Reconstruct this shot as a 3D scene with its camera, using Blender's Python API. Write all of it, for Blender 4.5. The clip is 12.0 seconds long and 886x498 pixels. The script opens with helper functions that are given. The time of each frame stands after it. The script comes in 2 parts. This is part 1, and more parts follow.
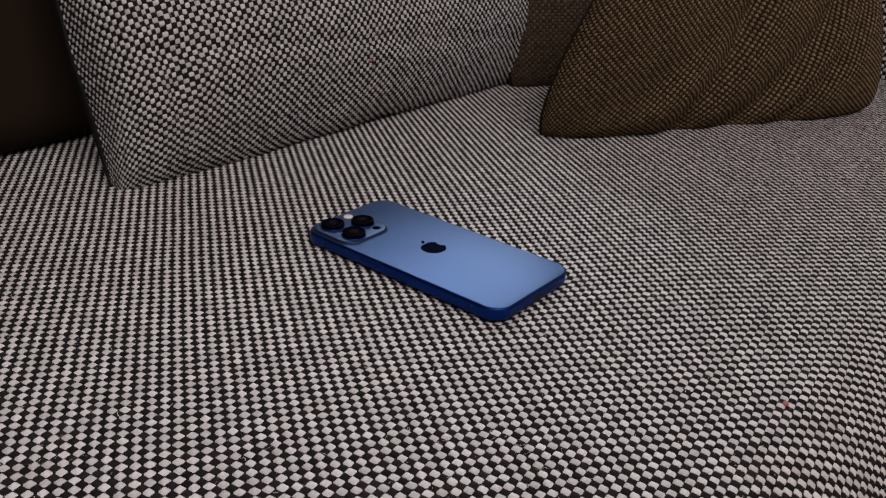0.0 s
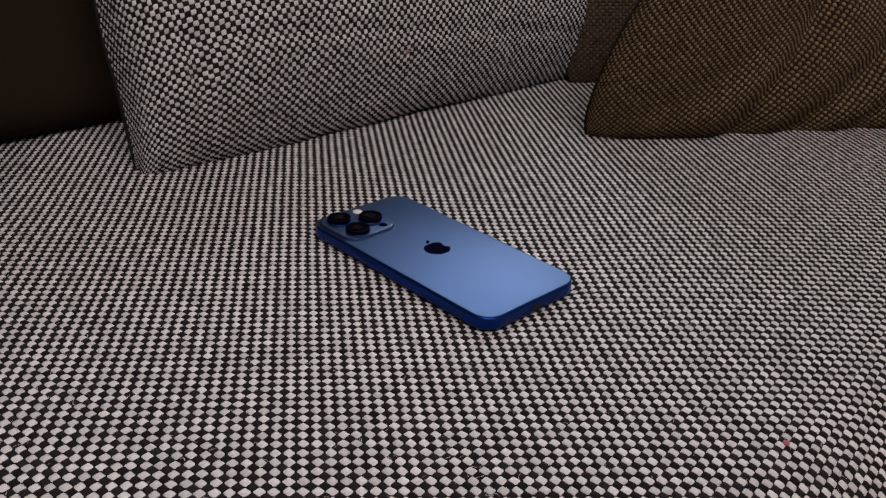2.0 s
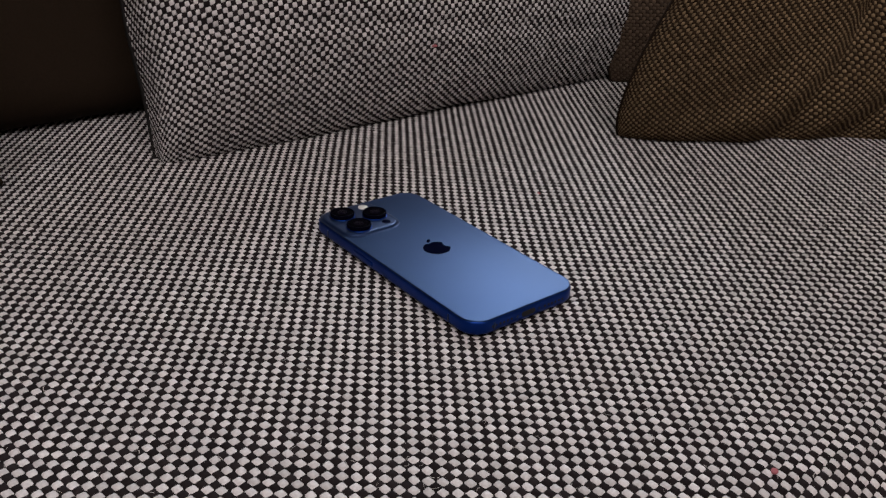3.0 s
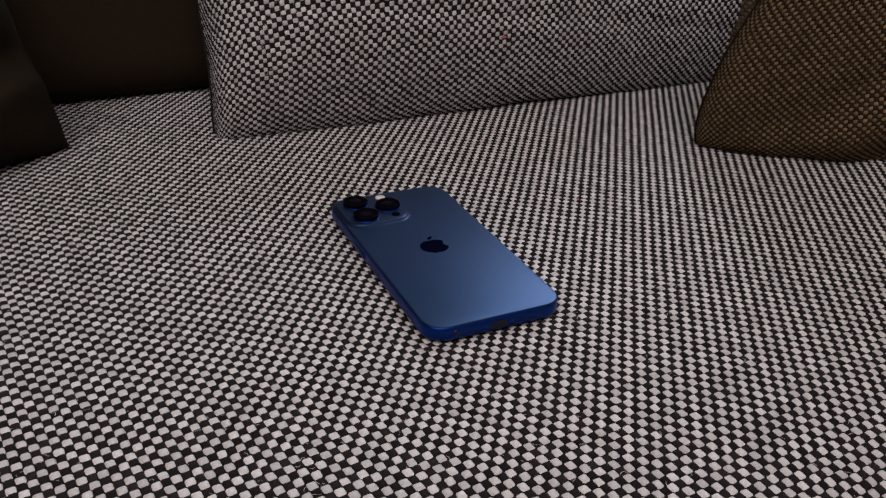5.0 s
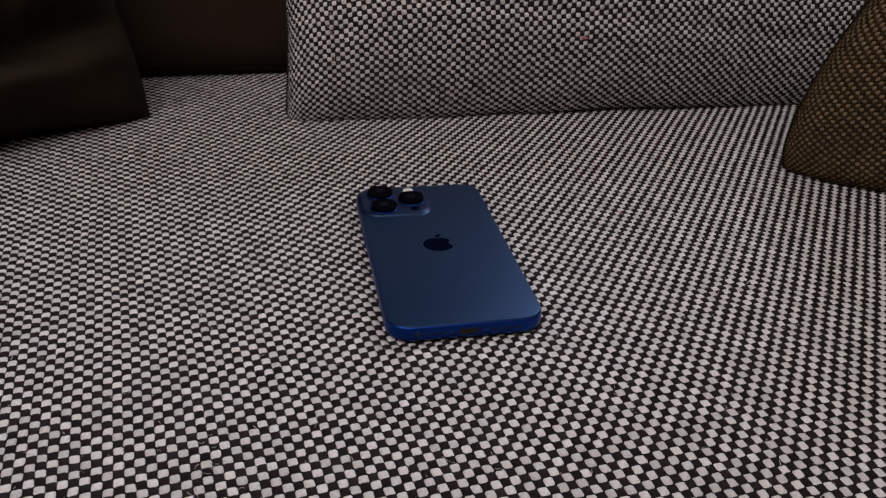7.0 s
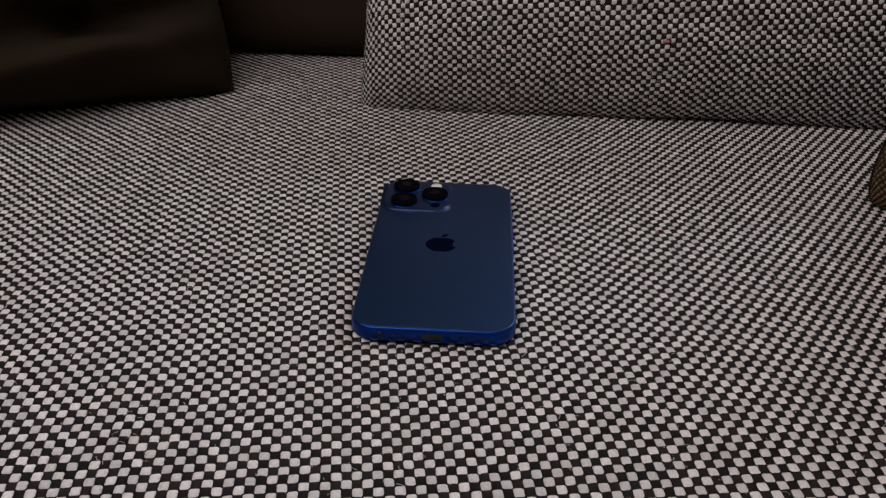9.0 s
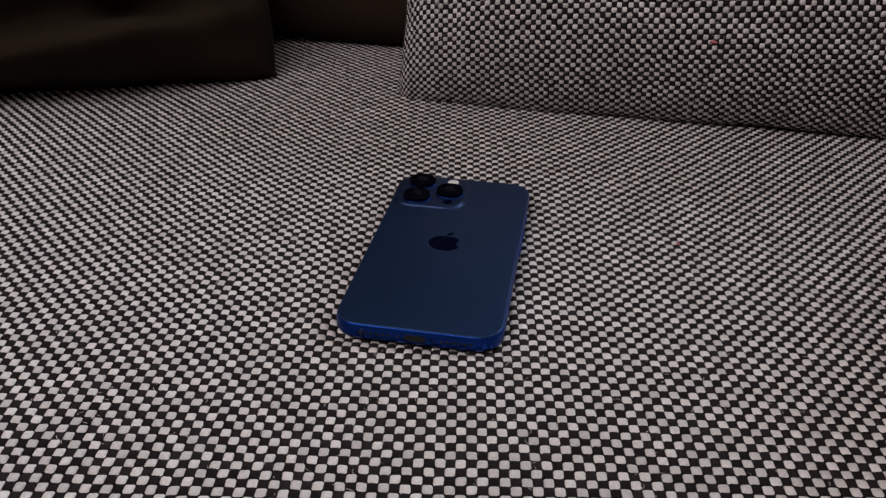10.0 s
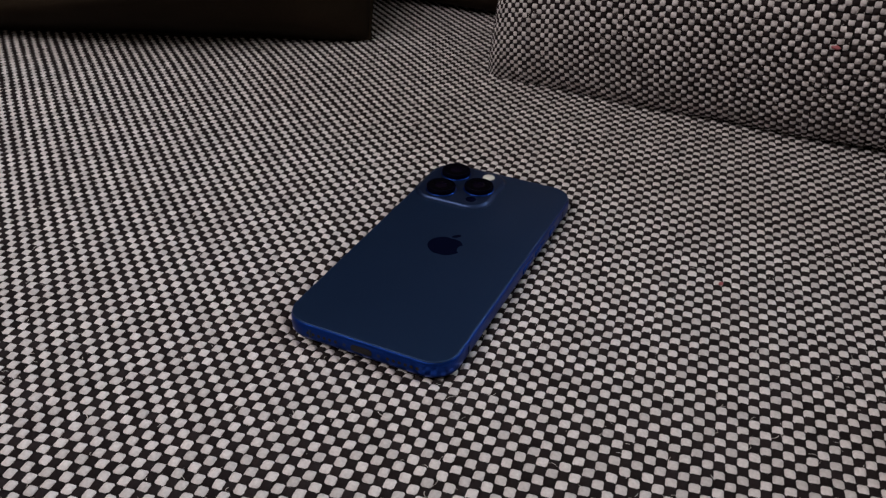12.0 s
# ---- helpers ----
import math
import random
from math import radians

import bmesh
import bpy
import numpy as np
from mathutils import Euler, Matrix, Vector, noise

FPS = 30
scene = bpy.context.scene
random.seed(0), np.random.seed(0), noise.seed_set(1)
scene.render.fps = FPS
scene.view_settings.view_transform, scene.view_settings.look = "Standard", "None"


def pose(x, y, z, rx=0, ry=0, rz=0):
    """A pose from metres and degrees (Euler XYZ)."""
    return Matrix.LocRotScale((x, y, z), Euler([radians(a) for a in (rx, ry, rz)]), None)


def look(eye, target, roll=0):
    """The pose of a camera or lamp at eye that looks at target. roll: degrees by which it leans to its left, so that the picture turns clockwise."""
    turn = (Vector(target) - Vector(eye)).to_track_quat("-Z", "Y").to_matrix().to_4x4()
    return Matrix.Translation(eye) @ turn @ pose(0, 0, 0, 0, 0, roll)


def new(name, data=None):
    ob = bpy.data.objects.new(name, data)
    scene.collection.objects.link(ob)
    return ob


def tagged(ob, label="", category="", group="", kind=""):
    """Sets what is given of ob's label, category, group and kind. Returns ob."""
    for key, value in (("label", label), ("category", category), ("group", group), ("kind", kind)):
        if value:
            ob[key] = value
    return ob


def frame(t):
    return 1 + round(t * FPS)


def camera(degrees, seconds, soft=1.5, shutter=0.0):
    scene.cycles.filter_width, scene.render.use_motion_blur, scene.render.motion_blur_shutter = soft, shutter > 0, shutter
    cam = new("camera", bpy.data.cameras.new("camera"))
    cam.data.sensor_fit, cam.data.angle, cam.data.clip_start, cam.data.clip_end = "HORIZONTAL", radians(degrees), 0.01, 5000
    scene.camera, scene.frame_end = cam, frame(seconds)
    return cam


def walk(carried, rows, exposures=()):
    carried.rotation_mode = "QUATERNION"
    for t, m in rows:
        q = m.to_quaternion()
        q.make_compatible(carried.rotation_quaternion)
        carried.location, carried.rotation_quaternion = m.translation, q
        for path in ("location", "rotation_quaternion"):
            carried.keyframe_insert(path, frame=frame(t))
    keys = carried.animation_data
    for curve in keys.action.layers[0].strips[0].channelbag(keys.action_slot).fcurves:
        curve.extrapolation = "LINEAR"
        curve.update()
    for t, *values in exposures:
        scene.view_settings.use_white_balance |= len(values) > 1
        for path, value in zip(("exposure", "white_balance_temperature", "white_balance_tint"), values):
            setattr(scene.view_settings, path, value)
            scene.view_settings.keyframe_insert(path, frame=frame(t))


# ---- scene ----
cam = camera(54.34, 12.0, soft=1.35)
PATH = [
    (0, (-0.3521, -0.2842, 0.6429), (0.9233, 0.7204, -0.1346), 2.84),
    (0.5, (-0.3416, -0.2893, 0.6421), (0.9059, 0.7464, -0.1396), 2.74),
    (1, (-0.3301, -0.2956, 0.6424), (0.8862, 0.7720, -0.1457), 2.74),
    (1.5, (-0.3144, -0.3032, 0.6416), (0.8587, 0.8069, -0.1530), 2.64),
    (2, (-0.2988, -0.3100, 0.6408), (0.8281, 0.8421, -0.1610), 2.54),
    (2.5, (-0.2800, -0.3190, 0.6390), (0.7901, 0.8833, -0.1667), 2.34),
    (3, (-0.2602, -0.3271, 0.6381), (0.7492, 0.9215, -0.1755), 2.34),
    (5, (-0.1662, -0.3627, 0.6366), (0.5125, 1.0758, -0.2060), 1.64),
    (5.5, (-0.1430, -0.3662, 0.6317), (0.4503, 1.1126, -0.2057), 1.64),
    (6, (-0.1197, -0.3717, 0.6307), (0.3812, 1.1408, -0.2068), 1.54),
    (6.5, (-0.0964, -0.3752, 0.6288), (0.3121, 1.1640, -0.2104), 1.64),
    (7, (-0.0739, -0.3776, 0.6288), (0.2409, 1.1802, -0.2163), 1.64),
    (9, (0.0151, -0.3703, 0.6306), (-0.0453, 1.2014, -0.2447), 1.44),
    (9.5, (0.0351, -0.3630, 0.6266), (-0.1146, 1.2030, -0.2482), 1.54),
    (10, (0.0542, -0.3536, 0.6275), (-0.1863, 1.1916, -0.2639), 1.54),
    (10.5, (0.0724, -0.3409, 0.6254), (-0.2572, 1.1826, -0.2750), 1.54),
    (11, (0.0928, -0.3259, 0.6272), (-0.3292, 1.1588, -0.2989), 1.64),
    (11.5, (0.1092, -0.3076, 0.6251), (-0.4074, 1.1348, -0.3197), 1.74),
    (12, (0.1268, -0.2870, 0.6259), (-0.4897, 1.0983, -0.3440), 1.74),
]
walk(cam, [(t, look(eye, target, roll)) for t, eye, target, roll in PATH], exposures=((0.0, 0.0), (3.0, 0.0), (8.0, -0.04), (12.0, -0.04)))


# ---- world and lights ----
world = bpy.data.worlds.new("sky")
scene.world = world
world.use_nodes = True
wn = world.node_tree
sky = wn.nodes.new("ShaderNodeTexSky")
sky.sky_type = "NISHITA"
sky.sun_disc = False
sky.sun_elevation, sky.sun_rotation = radians(38), radians(40)
wn.links.new(sky.outputs[0], wn.nodes["Background"].inputs[0])
wn.nodes["Background"].inputs[1].default_value = 0.08


def window_lamp(name, eye, target, width, height, watts, color):
    """An area lamp that stands in a window's opening."""
    data = bpy.data.lights.new(name, "AREA")
    data.shape, data.size, data.size_y, data.energy, data.color = "RECTANGLE", width, height, watts, color
    ob = new(name, data)
    ob.matrix_world = look(eye, target)
    return ob


window_lamp("daylight_north", (1.86, 1.24, 1.65), (1.86, 0.0, 1.65), 1.98, 1.4, 62, (0.80, 0.92, 1.0))
# Added front light, its source unseen; brightens the seat and the cushions' faces.
window_lamp("fill_south", (-0.85, -1.25, 2.08), (-0.6, 0.0, 0.4), 2.1, 0.95, 29, (1.0, 0.90, 0.855))


# ---- materials ----
def material(name, color, rough=0.8, metal=0.0, spread=0.0, grain=0.0, grain_size=1000.0, relief=0.0, island=False, sheen=0.0, coat=0.0, patch=8.0, gloss=0.5, ior=1.5):
    """A principled surface with two scales of variation: patches and grain."""
    m = bpy.data.materials.new(name)
    m.use_nodes = True
    t = m.node_tree
    p = t.nodes["Principled BSDF"]
    p.inputs["Roughness"].default_value, p.inputs["Metallic"].default_value = rough, metal
    p.inputs["Specular IOR Level"].default_value, p.inputs["IOR"].default_value = gloss, ior
    p.inputs["Sheen Weight"].default_value, p.inputs["Coat Weight"].default_value = sheen, coat
    co = t.nodes.new("ShaderNodeTexCoord")
    big, fine = t.nodes.new("ShaderNodeTexNoise"), t.nodes.new("ShaderNodeTexNoise")
    big.inputs["Scale"].default_value, fine.inputs["Scale"].default_value = patch, grain_size
    fine.inputs["Detail"].default_value = 4
    for n in (big, fine):
        t.links.new(co.outputs["Object"], n.inputs["Vector"])
    val = t.nodes.new("ShaderNodeMath")
    val.operation = "MULTIPLY_ADD"
    val.inputs[1].default_value, val.inputs[2].default_value = 2 * spread, 1 - spread
    if island:
        geo = t.nodes.new("ShaderNodeNewGeometry")
        t.links.new(geo.outputs["Random Per Island"], val.inputs[0])
    else:
        t.links.new(big.outputs[0], val.inputs[0])
    val2 = t.nodes.new("ShaderNodeMath")
    val2.operation = "MULTIPLY_ADD"
    val2.inputs[1].default_value, val2.inputs[2].default_value = 2 * grain, 1 - grain
    t.links.new(fine.outputs[0], val2.inputs[0])
    mul = t.nodes.new("ShaderNodeMath")
    mul.operation = "MULTIPLY"
    t.links.new(val.outputs[0], mul.inputs[0])
    t.links.new(val2.outputs[0], mul.inputs[1])
    hsv = t.nodes.new("ShaderNodeHueSaturation")
    hsv.inputs["Color"].default_value = (*color, 1)
    t.links.new(mul.outputs[0], hsv.inputs["Value"])
    t.links.new(hsv.outputs[0], p.inputs["Base Color"])
    if relief:
        bump = t.nodes.new("ShaderNodeBump")
        bump.inputs["Strength"].default_value, bump.inputs["Distance"].default_value = 0.6, relief
        t.links.new(fine.outputs[0], bump.inputs["Height"])
        t.links.new(bump.outputs[0], p.inputs["Normal"])
    return m


YARN_LIGHT = material("pale_yarn", (0.745, 0.704, 0.718), 0.9, spread=0.16, grain=0.26, grain_size=900, relief=0.0004, island=True, gloss=0.08)
YARN_DARK = material("charcoal_yarn", (0.0225, 0.0175, 0.0190), 0.9, spread=0.3, grain=0.3, grain_size=900, relief=0.0004, island=True, gloss=0.08)
YARN_TAN = material("tan_yarn", (0.265, 0.186, 0.108), 0.9, spread=0.25, grain=0.25, grain_size=900, relief=0.0004, island=True, gloss=0.08)
YARN_BROWN = material("brown_yarn", (0.043, 0.027, 0.016), 0.9, spread=0.25, grain=0.25, grain_size=900, relief=0.0004, island=True, gloss=0.08)
YARN_TAUPE = material("taupe_yarn", (0.135, 0.095, 0.068), 0.9, spread=0.25, grain=0.25, grain_size=900, relief=0.0004, island=True, gloss=0.08)
YARN_UMBER = material("umber_yarn", (0.066, 0.045, 0.032), 0.9, spread=0.25, grain=0.25, grain_size=900, relief=0.0004, island=True, gloss=0.08)
BACKING = material("fabric_backing", (0.02, 0.018, 0.018), 0.95, spread=0.2, grain=0.2, grain_size=400, gloss=0.08)
BROWN_BACKING = material("brown_fabric_backing", (0.02, 0.013, 0.009), 0.95, spread=0.2, grain=0.2, grain_size=400, gloss=0.08)
DARK_CLOTH = material("dark_brown_cloth", (0.020, 0.0135, 0.0085), 0.95, spread=0.25, grain=0.25, grain_size=700, relief=0.0003, patch=14, gloss=0.08)
BACK_CLOTH = material("backrest_cloth", (0.023, 0.0150, 0.0098), 0.95, spread=0.2, grain=0.25, grain_size=700, relief=0.0003, patch=6, gloss=0.08)
WOOD = material("dark_wood", (0.09, 0.05, 0.03), 0.45, spread=0.3, grain=0.2, grain_size=60)
# dark brown chosen to dim the phone's reflection and warm the bounce light
PLASTER = material("painted_plaster", (0.150, 0.100, 0.070), 0.9, spread=0.04, grain=0.03, grain_size=120, relief=0.0005)
FIBRE = material("pale_fibre", (0.72, 0.67, 0.66), 0.9, spread=0.2, island=True, gloss=0.08)
CEILING_PAINT = material("ceiling_paint", (0.60, 0.56, 0.50), 0.9, spread=0.03, grain=0.02, grain_size=120)
FLOOR_WOOD = material("oak_floor", (0.26, 0.17, 0.10), 0.45, spread=0.2, grain=0.2, grain_size=40)
WHITE_PAINT = material("white_paint", (0.78, 0.78, 0.77), 0.4, spread=0.02)
WHITE_TAPE = material("white_tape", (0.8, 0.79, 0.78), 0.8, spread=0.03, grain=0.05)
BLUE_GLASS = material("frosted_blue_glass", (0.0215, 0.0540, 0.148), 0.42, metal=0.78, spread=0.08, grain=0.05, grain_size=2500, patch=35)
BLUE_METAL = material("blue_titanium", (0.010, 0.050, 0.31), 0.36, metal=0.95, spread=0.06, grain=0.08, grain_size=1500)
PLATEAU_GLASS = material("glossy_blue_glass", (0.0180, 0.0390, 0.112), 0.34, metal=0.7, spread=0.03)
BLACK_GLASS = material("black_lens_glass", (0.002, 0.002, 0.004), 0.03, ior=1.05)
LENS_RING = material("dark_lens_ring", (0.002, 0.002, 0.007), 0.3, ior=1.05)
LENS_CORE = material("lens_core", (0.003, 0.002, 0.008), 0.05, ior=1.15)
LOGO_GLOSS = material("dark_gloss", (0.002, 0.003, 0.014), 0.2, ior=1.015)
FLASH_WHITE = material("flash_lens", (0.85, 0.84, 0.80), 0.25, spread=0.05)
BLACK_PLASTIC = material("black_plastic", (0.008, 0.008, 0.010), 0.5)
STEEL = material("small_steel", (0.05, 0.075, 0.17), 0.35, metal=1.0)
RED_FIBRE = material("red_fibre", (0.44, 0.13, 0.15), 0.9, grain=0.2)


# ---- mesh tools ----
def obj(name, mesh, mats, parent=None, label="", kind=""):
    ob = new(name, mesh)
    for m in mats if isinstance(mats, (list, tuple)) else (mats,):
        if m.name not in mesh.materials:
            mesh.materials.append(m)
    if parent:
        ob.parent = parent
    return tagged(ob, label=label, kind=kind)


def part(name, bm, mat, parent=None, label="", smooth=True):
    """Links a bmesh as one mesh object under a thing or part."""
    bmesh.ops.recalc_face_normals(bm, faces=bm.faces[:])
    me = bpy.data.meshes.new(name)
    bm.to_mesh(me)
    bm.free()
    me.polygons.foreach_set("use_smooth", [smooth] * len(me.polygons))
    return obj(name, me, mat, parent, label)


def bevelled_box(x0, x1, y0, y1, z0, z1, bevel=0.0, segments=3):
    bm = bmesh.new()
    bmesh.ops.create_cube(bm, size=1)
    for v in bm.verts:
        v.co = Vector((x0 + (v.co.x + 0.5) * (x1 - x0), y0 + (v.co.y + 0.5) * (y1 - y0), z0 + (v.co.z + 0.5) * (z1 - z0)))
    if bevel:
        bmesh.ops.bevel(bm, geom=bm.edges[:] + bm.verts[:], offset=bevel, segments=segments, profile=0.5, affect="EDGES")
    return bm


def rounded(w, h, r, n=8):
    """Points of a rounded rectangle, anticlockwise."""
    pts = []
    for cx, cy, a in ((w / 2 - r, h / 2 - r, 0), (r - w / 2, h / 2 - r, 90), (r - w / 2, r - h / 2, 180), (w / 2 - r, r - h / 2, 270)):
        for k in range(n + 1):
            b = radians(a + 90 * k / n)
            pts.append((cx + r * math.cos(b), cy + r * math.sin(b)))
    return pts


def circle(r, n=40):
    return [(r * math.cos(2 * math.pi * k / n), r * math.sin(2 * math.pi * k / n)) for k in range(n)]


def loft(rings, cap_first=True, cap_last=True, cx=0.0, cy=0.0):
    """A skin through rings of (points, z), all of the same count."""
    bm = bmesh.new()
    loops = [[bm.verts.new((cx + x, cy + y, z)) for x, y in pts] for pts, z in rings]
    for a, b in zip(loops, loops[1:]):
        for k in range(len(a)):
            bm.faces.new((a[k], a[(k + 1) % len(a)], b[(k + 1) % len(a)], b[k]))
    if cap_first:
        bm.faces.new(loops[0][::-1])
    if cap_last:
        bm.faces.new(loops[-1])
    return bm


def grid_mesh(name, P, mats, parent, label="", close=False):
    """A sheet from an array of places, rows by columns."""
    r, c = P.shape[:2]
    idx = np.arange(r * c).reshape(r, c)
    f = np.stack([idx[:-1, :-1], idx[1:, :-1], idx[1:, 1:], idx[:-1, 1:]], -1).reshape(-1, 4)
    me = bpy.data.meshes.new(name)
    me.from_pydata(P.reshape(-1, 3).tolist(), [], f.tolist())
    me.polygons.foreach_set("use_smooth", [True] * len(me.polygons))
    return obj(name, me, mats, parent, label)


def ripple(s, t, seed):
    """Slow unevenness of a cloth, between about -1 and 1."""
    a = seed * 1.7
    return (np.sin(31 * s + 17 * t + a) + np.sin(-23 * s + 41 * t + 2.1 * a) + 0.6 * np.sin(73 * s - 57 * t + 0.7 * a) + 0.5 * np.sin(97 * s + 88 * t + 3 * a)) / 3.1


STEPS = np.array([0.0, 0.2, 0.8, 1.0])


def weave(name, parent, place, s_range, t_range, cell, turn, mats, seed, swell=0.0006, plump=1.015, label="", loose=0.032):
    """A cloth of two yarns in a chequered weave: each float of yarn is a small raised pad. place(s, t) gives points of the surface."""
    rng = np.random.default_rng(seed)
    c, sn = math.cos(radians(turn)), math.sin(radians(turn))
    reach = math.hypot(max(map(abs, s_range)), max(map(abs, t_range))) * 1.05
    ni, nj = int(reach / cell[0]) + 1, int(reach / cell[1]) + 1
    i, j = [g.ravel() for g in np.meshgrid(np.arange(-ni, ni), np.arange(-nj, nj), indexing="ij")]
    a, b = (i + 0.5) * cell[0], (j + 0.5) * cell[1]
    s, t = a * c - b * sn, a * sn + b * c
    keep = (s > s_range[0]) & (s < s_range[1]) & (t > t_range[0]) & (t < t_range[1])
    i, j, a, b = i[keep], j[keep], a[keep], b[keep]
    n = len(i)
    pale = (i + j) % 2 == 0
    gx, gy = np.meshgrid(STEPS - 0.5, STEPS - 0.5, indexing="ij")
    gx, gy = gx.ravel(), gy.ravel()
    rim = np.maximum(np.abs(gx), np.abs(gy)) > 0.45
    corner = np.minimum(np.abs(gx), np.abs(gy)) > 0.45
    pull = np.where(corner[None], np.where(pale, 0.83, 0.80)[:, None], 1.0)
    gx, gy = gx[None] * pull, gy[None] * pull
    grow = np.where(pale, plump, 1.02)[:, None] * rng.uniform(0.955, 1.045, (n, 1))
    grow2 = np.where(pale, plump, 1.02)[:, None] * rng.uniform(0.955, 1.045, (n, 1))
    skew = rng.uniform(-0.07, 0.07, (n, 1))
    A = a[:, None] + (gx * grow + skew * gy) * cell[0] + rng.normal(0, loose, (n, 1)) * cell[0]
    B = b[:, None] + (gy * grow2 + skew * gx) * cell[1] + rng.normal(0, loose, (n, 1)) * cell[1]
    S, T = A * c - B * sn, A * sn + B * c
    S, T = S + 0.0005 * ripple(0.6 * S, 0.6 * T, seed), T + 0.0005 * ripple(0.6 * T, 0.6 * S, seed + 5)
    S, T = np.clip(S, *s_range), np.clip(T, *t_range)
    P = place(S, T)
    e = 0.0008
    N = np.cross(place(S + e, T) - place(S - e, T), place(S, T + e) - place(S, T - e))
    N /= np.maximum(np.linalg.norm(N, axis=-1, keepdims=True), 1e-9)
    high = np.where(pale, 0.68, 1.0)[:, None] * rng.uniform(0.8, 1.2, (n, 1)) * swell
    P = P + N * np.where(rim[None], -0.55 * swell, high)[..., None]
    q = np.array([(4 * r + k, 4 * r + 4 + k, 4 * r + 5 + k, 4 * r + 1 + k) for r in range(3) for k in range(3)])
    faces = (q[None] + 16 * np.arange(n)[:, None, None]).reshape(-1)
    me = bpy.data.meshes.new(name)
    me.vertices.add(16 * n)
    me.vertices.foreach_set("co", P.astype(np.float32).ravel())
    me.loops.add(36 * n)
    me.loops.foreach_set("vertex_index", faces.astype(np.int32))
    me.polygons.add(9 * n)
    me.polygons.foreach_set("loop_start", np.arange(0, 36 * n, 4, dtype=np.int32))
    for m in mats:
        me.materials.append(m)
    me.polygons.foreach_set("material_index", np.repeat(np.where(pale, 0, 1), 9).astype(np.int32))
    me.polygons.foreach_set("use_smooth", np.ones(9 * n, dtype=bool))
    me.update(calc_edges=True)
    return obj(name, me, mats, parent, label, kind="stuff")


def fuzz(parent, place, s_range, t_range, count, seed):
    """Loose fine fibres that lie on a cloth."""
    rng = np.random.default_rng(seed)
    s0, t0 = rng.uniform(*s_range, count), rng.uniform(*t_range, count)
    way, bend = rng.uniform(0, 2 * math.pi, count), rng.normal(0, 0.9, count)
    long, wide = rng.gamma(3.0, 0.0008, count), rng.uniform(0.00005, 0.00010, count)
    lift = rng.uniform(0.0005, 0.0010, count)
    q = np.linspace(-0.5, 0.5, 5)
    ang = way[:, None] + bend[:, None] * q
    s, t = s0[:, None] + long[:, None] * q * np.cos(ang), t0[:, None] + long[:, None] * q * np.sin(ang)
    ds, dt = -np.sin(ang) * wide[:, None], np.cos(ang) * wide[:, None]
    S, T = np.stack([s - ds, s + ds], -1), np.stack([t - dt, t + dt], -1)
    S, T = np.clip(S, *s_range), np.clip(T, *t_range)
    P = place(S, T)
    e = 0.0008
    N = np.cross(place(S + e, T) - place(S - e, T), place(S, T + e) - place(S, T - e))
    N /= np.maximum(np.linalg.norm(N, axis=-1, keepdims=True), 1e-9)
    P = P + N * (lift[:, None] * (1 - 1.6 * q * q))[..., None, None]
    f = [(10 * n + 2 * k, 10 * n + 2 * k + 1, 10 * n + 2 * k + 3, 10 * n + 2 * k + 2) for n in range(count) for k in range(4)]
    me = bpy.data.meshes.new("fibre_fuzz")
    me.from_pydata(P.reshape(-1, 3).tolist(), [], f)
    return obj("fibre_fuzz", me, FIBRE, parent, "fine loose pale fibres", kind="stuff")


# ---- the room ----
# Unseen shell added around the sofa; its colours shape bounce light and reflections.
X0, X1, Y0, Y1, HIGH = -3.0, 3.4, -1.27, 1.25, 2.8


def plain(name, x0, x1, y0, y1, z0, z1, mat, label, category):
    return tagged(part(name, bevelled_box(x0, x1, y0, y1, z0, z1), mat, None, "", False), label, category, kind="structure")


def wall_with_opening(name, x0, x1, y0, y1, a, b, sill, head, mat, label):
    """A wall along x with a window's opening from a to b."""
    bm = bmesh.new()
    for u0, u1, z0, z1 in ((x0, a, 0, HIGH), (b, x1, 0, HIGH), (a, b, 0, sill), (a, b, head, HIGH)):
        piece = bevelled_box(u0, u1, y0, y1, z0, z1)
        me = bpy.data.meshes.new("piece")
        piece.to_mesh(me)
        piece.free()
        bm.from_mesh(me)
        bpy.data.meshes.remove(me)
    return tagged(part(name, bm, mat, None, "", False), label, "wall", kind="structure")


def window(name, a, b, y, sill, head):
    root = tagged(new(name), "unseen white painted window with two panes in the wall", "window", kind="structure")
    w = 0.06
    for u0, u1, z0, z1 in ((a, b, sill, sill + w), (a, b, head - w, head), (a, a + w, sill + w, head - w), (b - w, b, sill + w, head - w), ((a + b - w) / 2, (a + b + w) / 2, sill + w, head - w)):
        part("window_frame", bevelled_box(u0, u1, y - 0.03, y + 0.03, z0, z1, 0.006), WHITE_PAINT, root)
    return root


plain("floor", X0, X1, Y0, Y1, -0.1, 0.0, FLOOR_WOOD, "warm brown wooden floor of the room", "floor")
plain("ceiling", X0, X1, Y0, Y1, HIGH, HIGH + 0.1, CEILING_PAINT, "plain white painted ceiling", "ceiling")
plain("wall_west", X0 - 0.15, X0, Y0 - 0.15, Y1 + 0.15, 0, HIGH, PLASTER, "unseen plain brown painted side wall", "wall")
plain("wall_east", X1, X1 + 0.15, Y0 - 0.15, Y1 + 0.15, 0, HIGH, PLASTER, "unseen plain brown painted side wall", "wall")
wall_with_opening("wall_north", X0, X1, Y1, Y1 + 0.15, 0.83, 2.9, 0.9, 2.4, PLASTER, "unseen brown painted wall behind the sofa with a window")
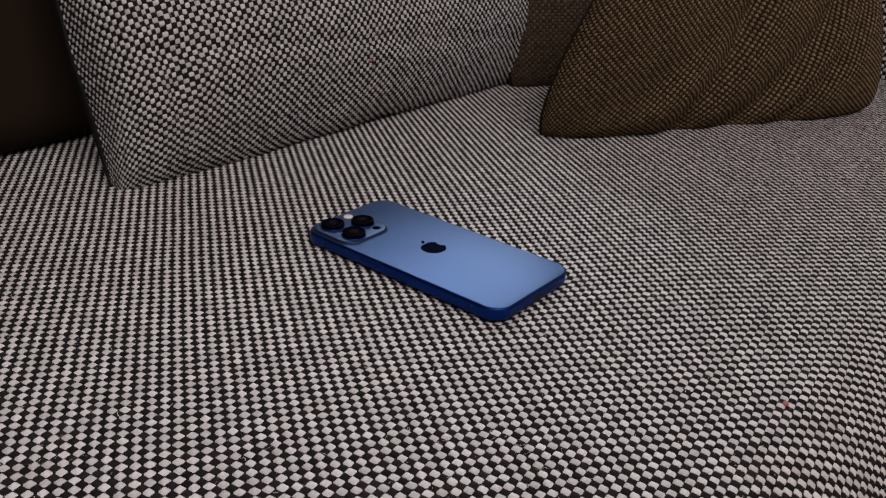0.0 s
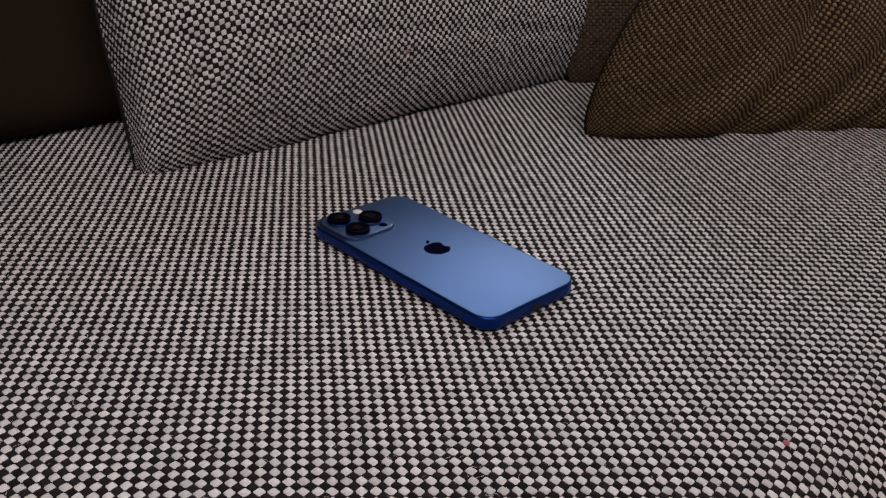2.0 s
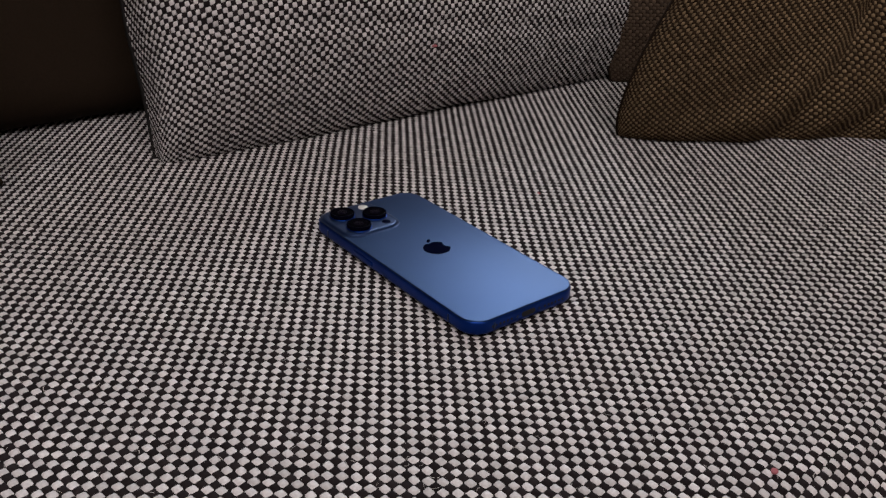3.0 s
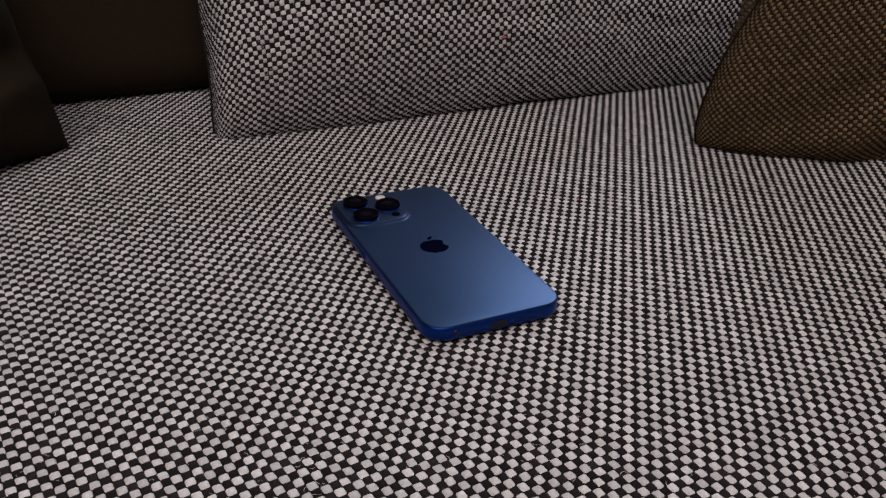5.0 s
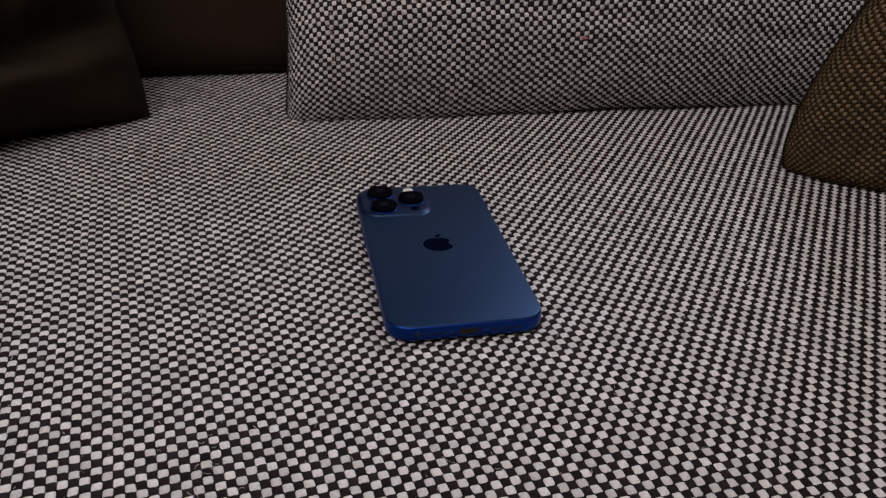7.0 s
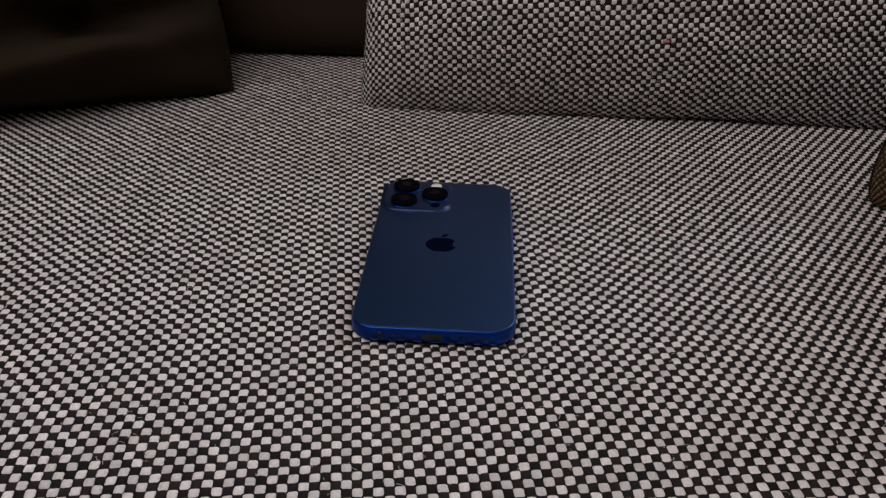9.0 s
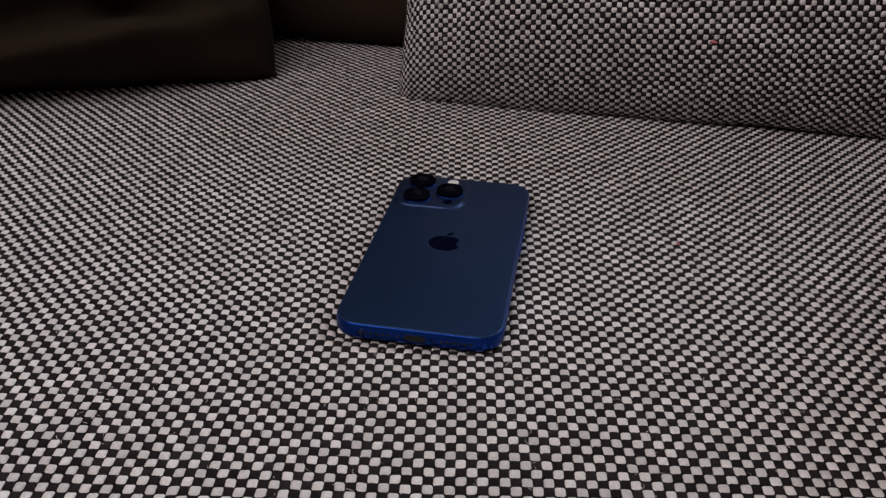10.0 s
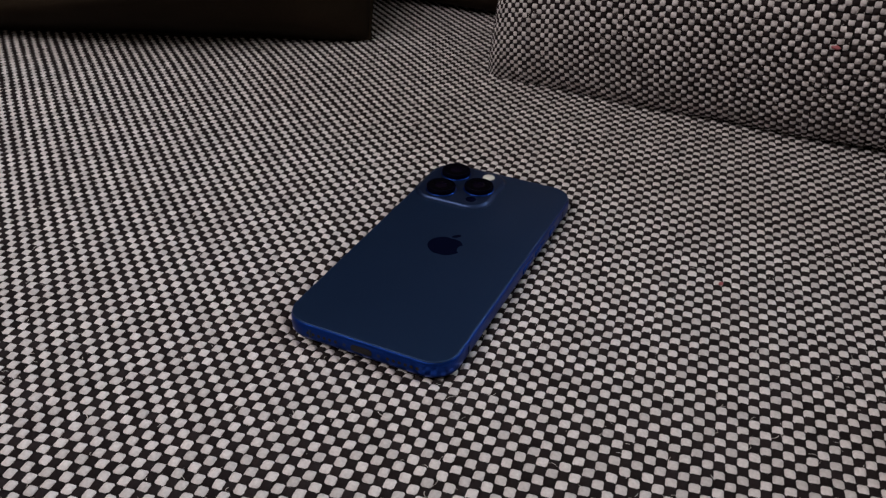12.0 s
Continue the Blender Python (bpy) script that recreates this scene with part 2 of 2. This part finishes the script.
# Unseen wall and window, added and placed so the front light falls steeply.
wall_with_opening("wall_south", X0, X1, Y0 - 0.15, Y0, -1.95, 0.25, 1.55, 2.62, PLASTER, "unseen brown painted wall facing the sofa with an added window")
window("window_1", 0.83, 2.9, Y1 + 0.10, 0.9, 2.4)
window("added_window", -1.95, 0.25, Y0 - 0.10, 1.55, 2.62)

# ---- the sofa ----
SEAT = 0.4195
FRONT, ROUND = -0.267, 0.065
BACK = 0.335
sofa = tagged(new("sofa"), "sofa with a chequered black and pale woven seat", "sofa")


def seat_place(s, t):
    """s runs along the sofa, t from front to back, over the rounded front edge."""
    s, t = np.broadcast_arrays(s, t)
    bend = FRONT + ROUND
    arc = ROUND * math.pi / 2
    d = np.clip(bend - t, 0, None)
    ang = np.clip(d, 0, arc) / ROUND
    y = np.where(t >= bend, t, bend - ROUND * np.sin(ang))
    z = SEAT - np.where(t >= bend, 0, ROUND * (1 - np.cos(ang))) - np.clip(d - arc, 0, None)
    z = z - 0.012 * np.clip((-0.06 - y) / 0.2, 0, 1) ** 2 + 0.0012 * ripple(s * 0.35, y * 0.35, 3)
    # the cloth gives a little under the phone
    off = np.hypot(np.clip(np.abs(s) - 0.0310, 0, None), np.clip(np.abs(y) - 0.0690, 0, None))
    z = z - 0.0022 * np.exp(-(off / 0.0055) ** 2)
    return np.stack([s, y, z], -1)


seat_body = part("seat_cushion", bevelled_box(-1.05, 0.70, FRONT + 0.012, BACK + 0.02, 0.26, SEAT - 0.035, 0.05, 5), BACKING, sofa)
us, vs = np.meshgrid(np.linspace(-1.05, 0.70, 120), np.linspace(-0.40, BACK + 0.02, 90), indexing="ij")
top = seat_place(us, vs)
top[..., 2] -= 0.0009
grid_mesh("cushion_cover", top, BACKING, seat_body)
weave("chequered_fabric", seat_body, seat_place, (-1.05, 0.70), (-0.36, BACK + 0.045), (0.00364, 0.00387), 8.2, (YARN_LIGHT, YARN_DARK), 11,
      label="chequered weave of pale and charcoal yarn")

fuzz(seat_body, seat_place, (-0.40, 0.50), (-0.27, 0.30), 4000, 31)

part("base", bevelled_box(-1.08, 0.90, FRONT + 0.03, 0.56, 0.10, 0.26, 0.02), BACK_CLOTH, sofa)
for fx in (-1.0, 0.82):
    for fy in (-0.2, 0.48):
        part("foot", loft([(circle(0.02, 16), 0.0), (circle(0.028, 16), 0.10)], cx=fx, cy=fy), WOOD, sofa)


def lean_box(x0, x1, y0, y1, z0, z1, lean, bevel):
    bm = bevelled_box(x0, x1, y0, y1, z0, z1, bevel, 6)
    for v in bm.verts:
        v.co.y += (v.co.z - z0) * math.tan(radians(lean))
    return bm


part("backrest", lean_box(-1.05, 0.72, BACK - 0.034, BACK + 0.16, SEAT + 0.0005, 0.62, 14, 0.04), BACK_CLOTH, sofa, "plain dark brown backrest")
arm = part("armrest", bevelled_box(0.72, 0.90, FRONT + 0.03, 0.52, 0.262, 0.585, 0.03, 5), BACKING, sofa)


def arm_place(s, t):
    """Up the arm's inner face, round its edge and over its top."""
    s, t = np.broadcast_arrays(s, t)
    bend, top, rad = 0.555, 0.585, 0.03
    ang = np.clip((t - bend) / rad, 0, math.pi / 2)
    over = np.clip(t - bend - rad * math.pi / 2, 0, None)
    x = 0.7195 + rad * (1 - np.cos(ang)) + over
    return np.stack([x, -s, np.minimum(t, bend) + (rad + 0.0005) * np.sin(ang)], -1)


weave("chequered_fabric", arm, arm_place, (-0.49, 0.20), (0.415, 0.70), (0.0038, 0.0040), 0, (YARN_LIGHT, YARN_DARK), 12)


# ---- cushions ----
def cushion(name, label, W, H, D, m, cell, turn, yarns, backing, seed, creases=(), fabric=True, ears=0.05, puff=0.6, flank=0.6, blunt=0.03, taper=0.0, lead=0.0, loose=0.032, plump=1.015, wedge=False):
    """A stuffed square cushion with a sewn edge. Its own x runs along the foot, y up the face, z out of the face; the origin is the middle of its foot."""
    root = tagged(new(name), label, "cushion", group="cushions on the sofa")
    root.matrix_world = m
    half = 1 - np.linspace(0, 1, 401) ** 6
    knots = np.concatenate([-half, half[-2::-1]])
    bulk = np.clip(1 - np.abs(knots) ** 2.5, 0, 1)

    def across(q):
        return q ** flank

    def upward(q):
        """How the face swells from its foot: a steep start, then either a full curve or a long slope."""
        return 0.45 * q ** 0.15 + 0.55 * q ** 1.2 if wedge else q ** puff

    def arc(width, swell_of):
        steps = np.hypot(np.diff(knots * width / 2), np.diff(D * swell_of(bulk)))
        run = np.concatenate([[0], np.cumsum(steps)])
        return run - run[-1] / 2

    run_u, run_v = arc(W, across), arc(H, upward)
    LW, LH = 2 * run_u[-1], 2 * run_v[-1]

    def place(s, t, side=1.0):
        s, t = np.broadcast_arrays(s, t)
        u, v = np.interp(s, run_u, knots), np.interp(t, run_v, knots)
        f = across(np.clip(1 - np.abs(u) ** 2.5, 0, 1)) * upward(np.clip(1 - np.abs(v) ** 2.5, 0, 1))
        x = u * W / 2 * (1 - ears * (1 - v * v)) * (1 - blunt * v ** 6)
        y = v * H / 2 * (1 - 0.3 * ears * (1 - u * u)) * (1 - 1.4 * blunt * u ** 10) + H / 2
        x = x - taper * y * u + 0.0022 * ripple(0.8 * t, 0 * s, seed) * (1 - f)
        y = y + 0.0026 * ripple(0.8 * s, 0 * t, seed + 2) * (1 - f)
        z = D * f
        wr = 0 * u
        for ca, cb, cc, wide, deep, low, high in creases:
            wr = wr + deep * np.exp(-((ca * u + cb * v - cc) / wide) ** 2) / (1 + np.exp(-(v - low) / 0.05)) / (1 + np.exp((v - high) / 0.05))
        z = z - wr * np.minimum(1, f * 1.6) + 0.0018 * ripple(s, t, seed) * np.minimum(1, 2 * f)
        return np.stack([x, y, side * z + lead * y * ((1 - u) / 2) ** 2], -1)

    g1, g2 = np.meshgrid(np.linspace(-LW / 2, LW / 2, 150), np.linspace(-LH / 2, LH / 2, 110), indexing="ij")
    front = place(g1, g2)
    if fabric:
        front[..., 2] -= 0.0010
    grid_mesh("front_cover", front, backing, root)
    grid_mesh("back_cover", place(g1, g2, -0.35), backing, root)
    edge = [(-1, -1), (1, -1), (1, 1), (-1, 1), (-1, -1)]
    cu = bpy.data.curves.new("seam", "CURVE")
    cu.dimensions, cu.bevel_depth, cu.bevel_resolution = "3D", 0.0016, 2
    sp = cu.splines.new("POLY")
    pts = [((a[0] + (b[0] - a[0]) * q / 24) * LW / 2, (a[1] + (b[1] - a[1]) * q / 24) * LH / 2) for a, b in zip(edge, edge[1:]) for q in range(24)]
    sp.points.add(len(pts) - 1)
    for p, (s, t) in zip(sp.points, pts):
        p.co = (*place(np.array(s), np.array(t)), 1)
    sp.use_cyclic_u = True
    cu.materials.append(backing)
    seam = new("seam", cu)
    seam.parent = root
    if fabric:
        weave("chequered_fabric", root, place, (-LW / 2, LW / 2), (-LH / 2, LH / 2), cell, turn, yarns, seed, loose=loose, plump=plump)
    return root, place


def stand(x, y, z, heading, lean):
    """A cushion's pose: its foot's middle, the way that it runs (degrees from x), and how far it leans back."""
    return pose(x, y, z) @ pose(0, 0, 0, 0, 0, heading) @ pose(0, 0, 0, 90 - lean, 0, 0)


pale_cushion, pale_place = cushion("cushion", "puffy cushion in black and pale chequered weave, leaning on the backrest", 0.531, 0.235, 0.088, stand(0.1955, 0.223, SEAT - 0.006, 0, 24),
                       (0.0033, 0.0033), 4, (YARN_LIGHT, YARN_DARK), BACKING, 21, ears=0.0, wedge=True, flank=0.22, blunt=0.0, taper=0.07, loose=0.065,
                       creases=((1, 0.06, -0.90, 0.022, 0.0035, -1.2, 0.9), (1, -0.1, -0.80, 0.03, 0.0022, -0.6, 0.7), (0.25, 1, -0.55, 0.05, 0.0020, -1.2, 0.9)))
brown_cushion, brown_place = cushion("cushion", "creased cushion in brown and tan chequered weave", 0.370, 0.19, 0.048, stand(0.3977, -0.0002, SEAT - 0.003, -28.8, 6),
                        (0.0027, 0.0027), 12, (YARN_TAN, YARN_BROWN), BROWN_BACKING, 22,
                        creases=((-3.8, 1, 0.25, 0.34, 0.015, -1.02, 0.6), (-3.6, 1, 0.95, 0.35, -0.005, -0.9, 0.5), (-2.0, 1, -0.95, 0.22, 0.015, -0.98, 0.8), (-2.25, 1, -1.69, 0.22, 0.013, -0.96, 0.5), (-1.4, 1, 0.3, 0.25, 0.006, -0.8, 0.7), (-2.1, 1, -1.32, 0.20, -0.004, -0.9, 0.5)),
                        ears=-0.05, puff=0.33, flank=0.28, blunt=0.034, taper=0.33, lead=0.30, plump=0.92)
hind_cushion, hind_place = cushion("cushion", "dim grey-brown finely woven cushion standing behind another", 0.40, 0.17, 0.030, stand(0.526, 0.096, SEAT - 0.002, -29.6, 0),
                        (0.0030, 0.0030), 3, (YARN_TAUPE, YARN_UMBER), BROWN_BACKING, 24, ears=0.0, puff=0.4, flank=0.5, blunt=0.01, taper=-0.13)
dark_cushion, dark_place = cushion("cushion", "wrinkled plain dark brown cushion in the sofa's corner", 0.46, 0.30, 0.09, stand(-0.375, 0.1385, SEAT + 0.002, 23.8, 30),
                       (0.003, 0.003), 0, (YARN_BROWN, YARN_BROWN), DARK_CLOTH, 23, creases=((1, -0.47, 0.89, 0.05, 0.030, -0.66, 0.4), (-0.27, 1, -0.845, 0.09, 0.024, -1.2, 0.6), (-0.35, 1, -1.08, 0.08, -0.014, -1.2, 0.6), (-0.2, 1, -0.62, 0.10, -0.015, -1.0, 0.6), (0.6, 1, -0.35, 0.10, 0.018, -0.8, 0.6)), fabric=False, puff=0.24, flank=0.6, blunt=0.0, taper=0.13, ears=-0.04)

tag = bevelled_box(-0.006, 0.006, -0.011, 0.011, -0.0006, 0.0006, 0.0005, 1)
for v in tag.verts:
    v.co.z += 0.004 * math.sin(v.co.x * 180)
label_tape = part("care_label", tag, WHITE_TAPE, brown_cushion, "small blank white tape label")
label_tape.matrix_local = pose(0.179, 0.036, 0.004, 0, 10, 5)

# ---- the phone ----
PW, PH, PT, PR = 0.0706, 0.1466, 0.0083, 0.0110
phone = tagged(new("phone"), "blue phone with three camera lenses, lying face down on the seat", "phone")
phone.matrix_world = pose(0, 0, SEAT - 0.0010)


def slab(rows, r=PR, w=PW, h=PH, cx=0.0, cy=0.0, n=10):
    return loft([(rounded(w - 2 * i, h - 2 * i, max(r - i, 0.0005), n), z) for i, z in rows], cx=cx, cy=cy)


frame_band = part("frame", slab([(0.0016, 0.0004), (0.0007, 0.0009), (0.0002, 0.0018), (0, 0.0028), (0, 0.0056), (0.0001, 0.0067), (0.0004, 0.0075), (0.0008, 0.0079), (0.0014, 0.0080)]), BLUE_METAL, phone, "glossy saturated blue metal frame")
part("screen", slab([(0.0020, 0.0), (0.0012, 0.0003), (0.0012, 0.0010)]), BLACK_GLASS, phone)
back_glass = part("back_glass", slab([(0.0006, 0.0072), (0.0006, 0.0081), (0.0008, 0.00824), (0.0012, 0.0083)]), BLUE_GLASS, phone, "frosted blue glass back")

# camera block
BX, BY, BW = -0.0156, 0.0526, 0.0358
block = part("camera_block", slab([(-0.0016, 0.00828), (-0.0013, 0.00834), (-0.0008, 0.00850), (-0.0004, 0.00872), (-0.0001, 0.0091), (0.0001, 0.0093), (0.0004, 0.0095), (0.0008, 0.00964), (0.0014, 0.0097)], 0.0092, BW, BW, BX, BY), PLATEAU_GLASS, phone, "raised glossy blue camera block")


def camera_lens(x, y):
    lens = part("camera_lens", loft([(circle(0.0070), 0.0096), (circle(0.0070), 0.0113), (circle(0.0069), 0.0119), (circle(0.0066), 0.0122), (circle(0.0062), 0.0122), (circle(0.0061), 0.0119)], True, False, x, y), LENS_RING, phone, "black metal lens ring")
    part("rim", loft([(circle(0.0074), 0.0095), (circle(0.0074), 0.0099), (circle(0.0071), 0.0101), (circle(0.0069), 0.0101)], True, False, x, y), BLUE_METAL, lens, "thin blue rim")
    part("glass", loft([(circle(0.00615), 0.0117), (circle(0.00612), 0.01195), (circle(0.0055), 0.0120)], cx=x, cy=y), BLACK_GLASS, lens, "black lens glass")
    part("iris", loft([(circle(0.0030), 0.0120), (circle(0.0028), 0.01203)], cx=x, cy=y), LENS_CORE, lens)


for lx, ly in ((-0.0221, 0.0608), (-0.0221, 0.0432), (-0.0061, 0.0515)):
    camera_lens(lx, ly)
part("flash", loft([(circle(0.0029), 0.0095), (circle(0.0029), 0.0101), (circle(0.0025), 0.0104)], cx=-0.0060, cy=0.0640), FLASH_WHITE, phone, "round white flash")
part("depth_sensor", loft([(circle(0.0025), 0.0095), (circle(0.0025), 0.00972)], cx=-0.0055, cy=0.0405), LOGO_GLOSS, phone, "round black sensor")
part("microphone", loft([(circle(0.0006, 12), 0.0095), (circle(0.0006, 12), 0.00978)], cx=-0.0090, cy=0.0608), BLACK_PLASTIC, phone)


def emblem(size):
    """A flat round fruit shape with a notch in one side, and a leaf over it."""
    bm = bmesh.new()
    pts = []
    for k in range(72):
        a = 2 * math.pi * k / 72
        r = 0.0066 * (1 - 0.10 * math.exp(-((a - math.pi / 2) / 0.28) ** 2) - 0.07 * math.exp(-((a - 3 * math.pi / 2) / 0.25) ** 2))
        x, y = r * 1.04 * math.cos(a), r * math.sin(a)
        if y < 0:
            x *= 1 - 0.14 * (y / 0.0066) ** 2
        bx, by, br = 0.0082, 0.0008, 0.0034
        d = math.hypot(x - bx, y - by)
        if d < br:
            x, y = bx + (x - bx) * br / d, by + (y - by) * br / d
        pts.append((x, y))
    pts = [(x * size, y * size) for x, y in pts]
    low = [bm.verts.new((x, y, 0.0081)) for x, y in pts]
    top_ring = [bm.verts.new((x, y, 0.00836)) for x, y in pts]
    for k in range(72):
        bm.faces.new((low[k], low[(k + 1) % 72], top_ring[(k + 1) % 72], top_ring[k]))
    bm.faces.new(top_ring)
    leaf = []
    for k in range(24):
        a = 2 * math.pi * k / 24
        x, y = 0.0019 * math.cos(a), 0.0009 * math.sin(a)
        leaf.append((0.0011 + 0.72 * x - 0.7 * y, 0.0083 + 0.7 * x + 0.72 * y))
    leaf = [(x * size, y * size) for x, y in leaf]
    l0 = [bm.verts.new((x, y, 0.0081)) for x, y in leaf]
    l1 = [bm.verts.new((x, y, 0.00836)) for x, y in leaf]
    for k in range(24):
        bm.faces.new((l0[k], l0[(k + 1) % 24], l1[(k + 1) % 24], l1[k]))
    bm.faces.new(l1)
    return bm


part("emblem", emblem(1.13), LOGO_GLOSS, phone, "glossy dark emblem", False)

# buttons, port and holes in the frame
for y0, y1 in ((0.010, 0.028),):
    part("side_button", bevelled_box(-PW / 2 - 0.0005, -PW / 2 + 0.0006, y0, y1, 0.0029, 0.0055, 0.0004), BLUE_METAL, phone)
for y0, y1 in ((0.002, 0.014), (0.017, 0.029), (0.036, 0.043)):
    part("side_button", bevelled_box(PW / 2 - 0.0006, PW / 2 + 0.0005, y0, y1, 0.0029, 0.0055, 0.0004), BLUE_METAL, phone)


def bottom_hole(name, x, w, h, mat):
    bm = loft([(rounded(w, h, h / 2 - 0.00002, 5), 0.0), (rounded(w, h, h / 2 - 0.00002, 5), 0.0006)])
    for v in bm.verts:
        v.co = Vector((x + v.co.x, -PH / 2 - 0.00006 + v.co.z, 0.0042 + v.co.y))
    return part(name, bm, mat, phone, "", False)


bottom_hole("charging_port", 0, 0.0090, 0.0030, BLACK_PLASTIC)
for sx in (-0.0072, 0.0072):
    bottom_hole("screw", sx, 0.0015, 0.0015, STEEL)
for k in range(6):
    bottom_hole("speaker_hole", 0.0110 + 0.0024 * k, 0.0014, 0.0014, BLACK_PLASTIC)
for k in range(6):
    bottom_hole("speaker_hole", -0.0110 - 0.0024 * k, 0.0014, 0.0014, BLACK_PLASTIC)
for bx, by, horizontal in ((-PW / 2, 0.055, False), (-PW / 2, -0.055, False), (PW / 2, 0.055, False), (PW / 2, -0.055, False), (-0.022, -PH / 2, True), (0.022, PH / 2, True)):
    sx, sy = (0.0006, 0.0001) if horizontal else (0.0001, 0.0006)
    part("antenna_band", bevelled_box(bx - sx, bx + sx, by - sy, by + sy, 0.0024, 0.0060), PLATEAU_GLASS, phone)


# ---- lint ----
def lint(x, y, z, size, turn):
    bm = bmesh.new()
    bmesh.ops.create_icosphere(bm, subdivisions=2, radius=size)
    for v in bm.verts:
        v.co = Vector((v.co.x * 1.5, v.co.y, v.co.z * 0.6)) * (1 + 0.25 * noise.noise(v.co * 900))
    ob = tagged(part("lint", bm, RED_FIBRE), "tiny tuft of red lint caught in the weave", "lint", "lint on the fabric")
    ob.matrix_world = pose(x, y, z, 0, 0, turn)
    return ob


lint(0.008, -0.206, SEAT - 0.0054, 0.0014, 20)
lint(0.112, 0.037, SEAT, 0.0010, 70)


def lint_on_cushion(root, place, x, z, size):
    """A tuft on a cushion's face, at a distance along the sofa and a height."""
    g = np.stack(np.meshgrid(np.linspace(-0.2, 0.2, 201), np.linspace(-0.18, 0.1, 281), indexing="ij"), -1).reshape(-1, 2)
    m = np.array(root.matrix_world)
    P = place(g[:, 0], g[:, 1]) @ m[:3, :3].T + m[:3, 3]
    k = np.argmin((P[:, 0] - x) ** 2 + (P[:, 2] - z) ** 2)
    return lint(*P[k], size, 0)


fuzz(pale_cushion, pale_place, (-0.30, 0.20), (-0.16, 0.06), 1800, 32)
lint_on_cushion(pale_cushion, pale_place, 0.132, 0.483, 0.0018)
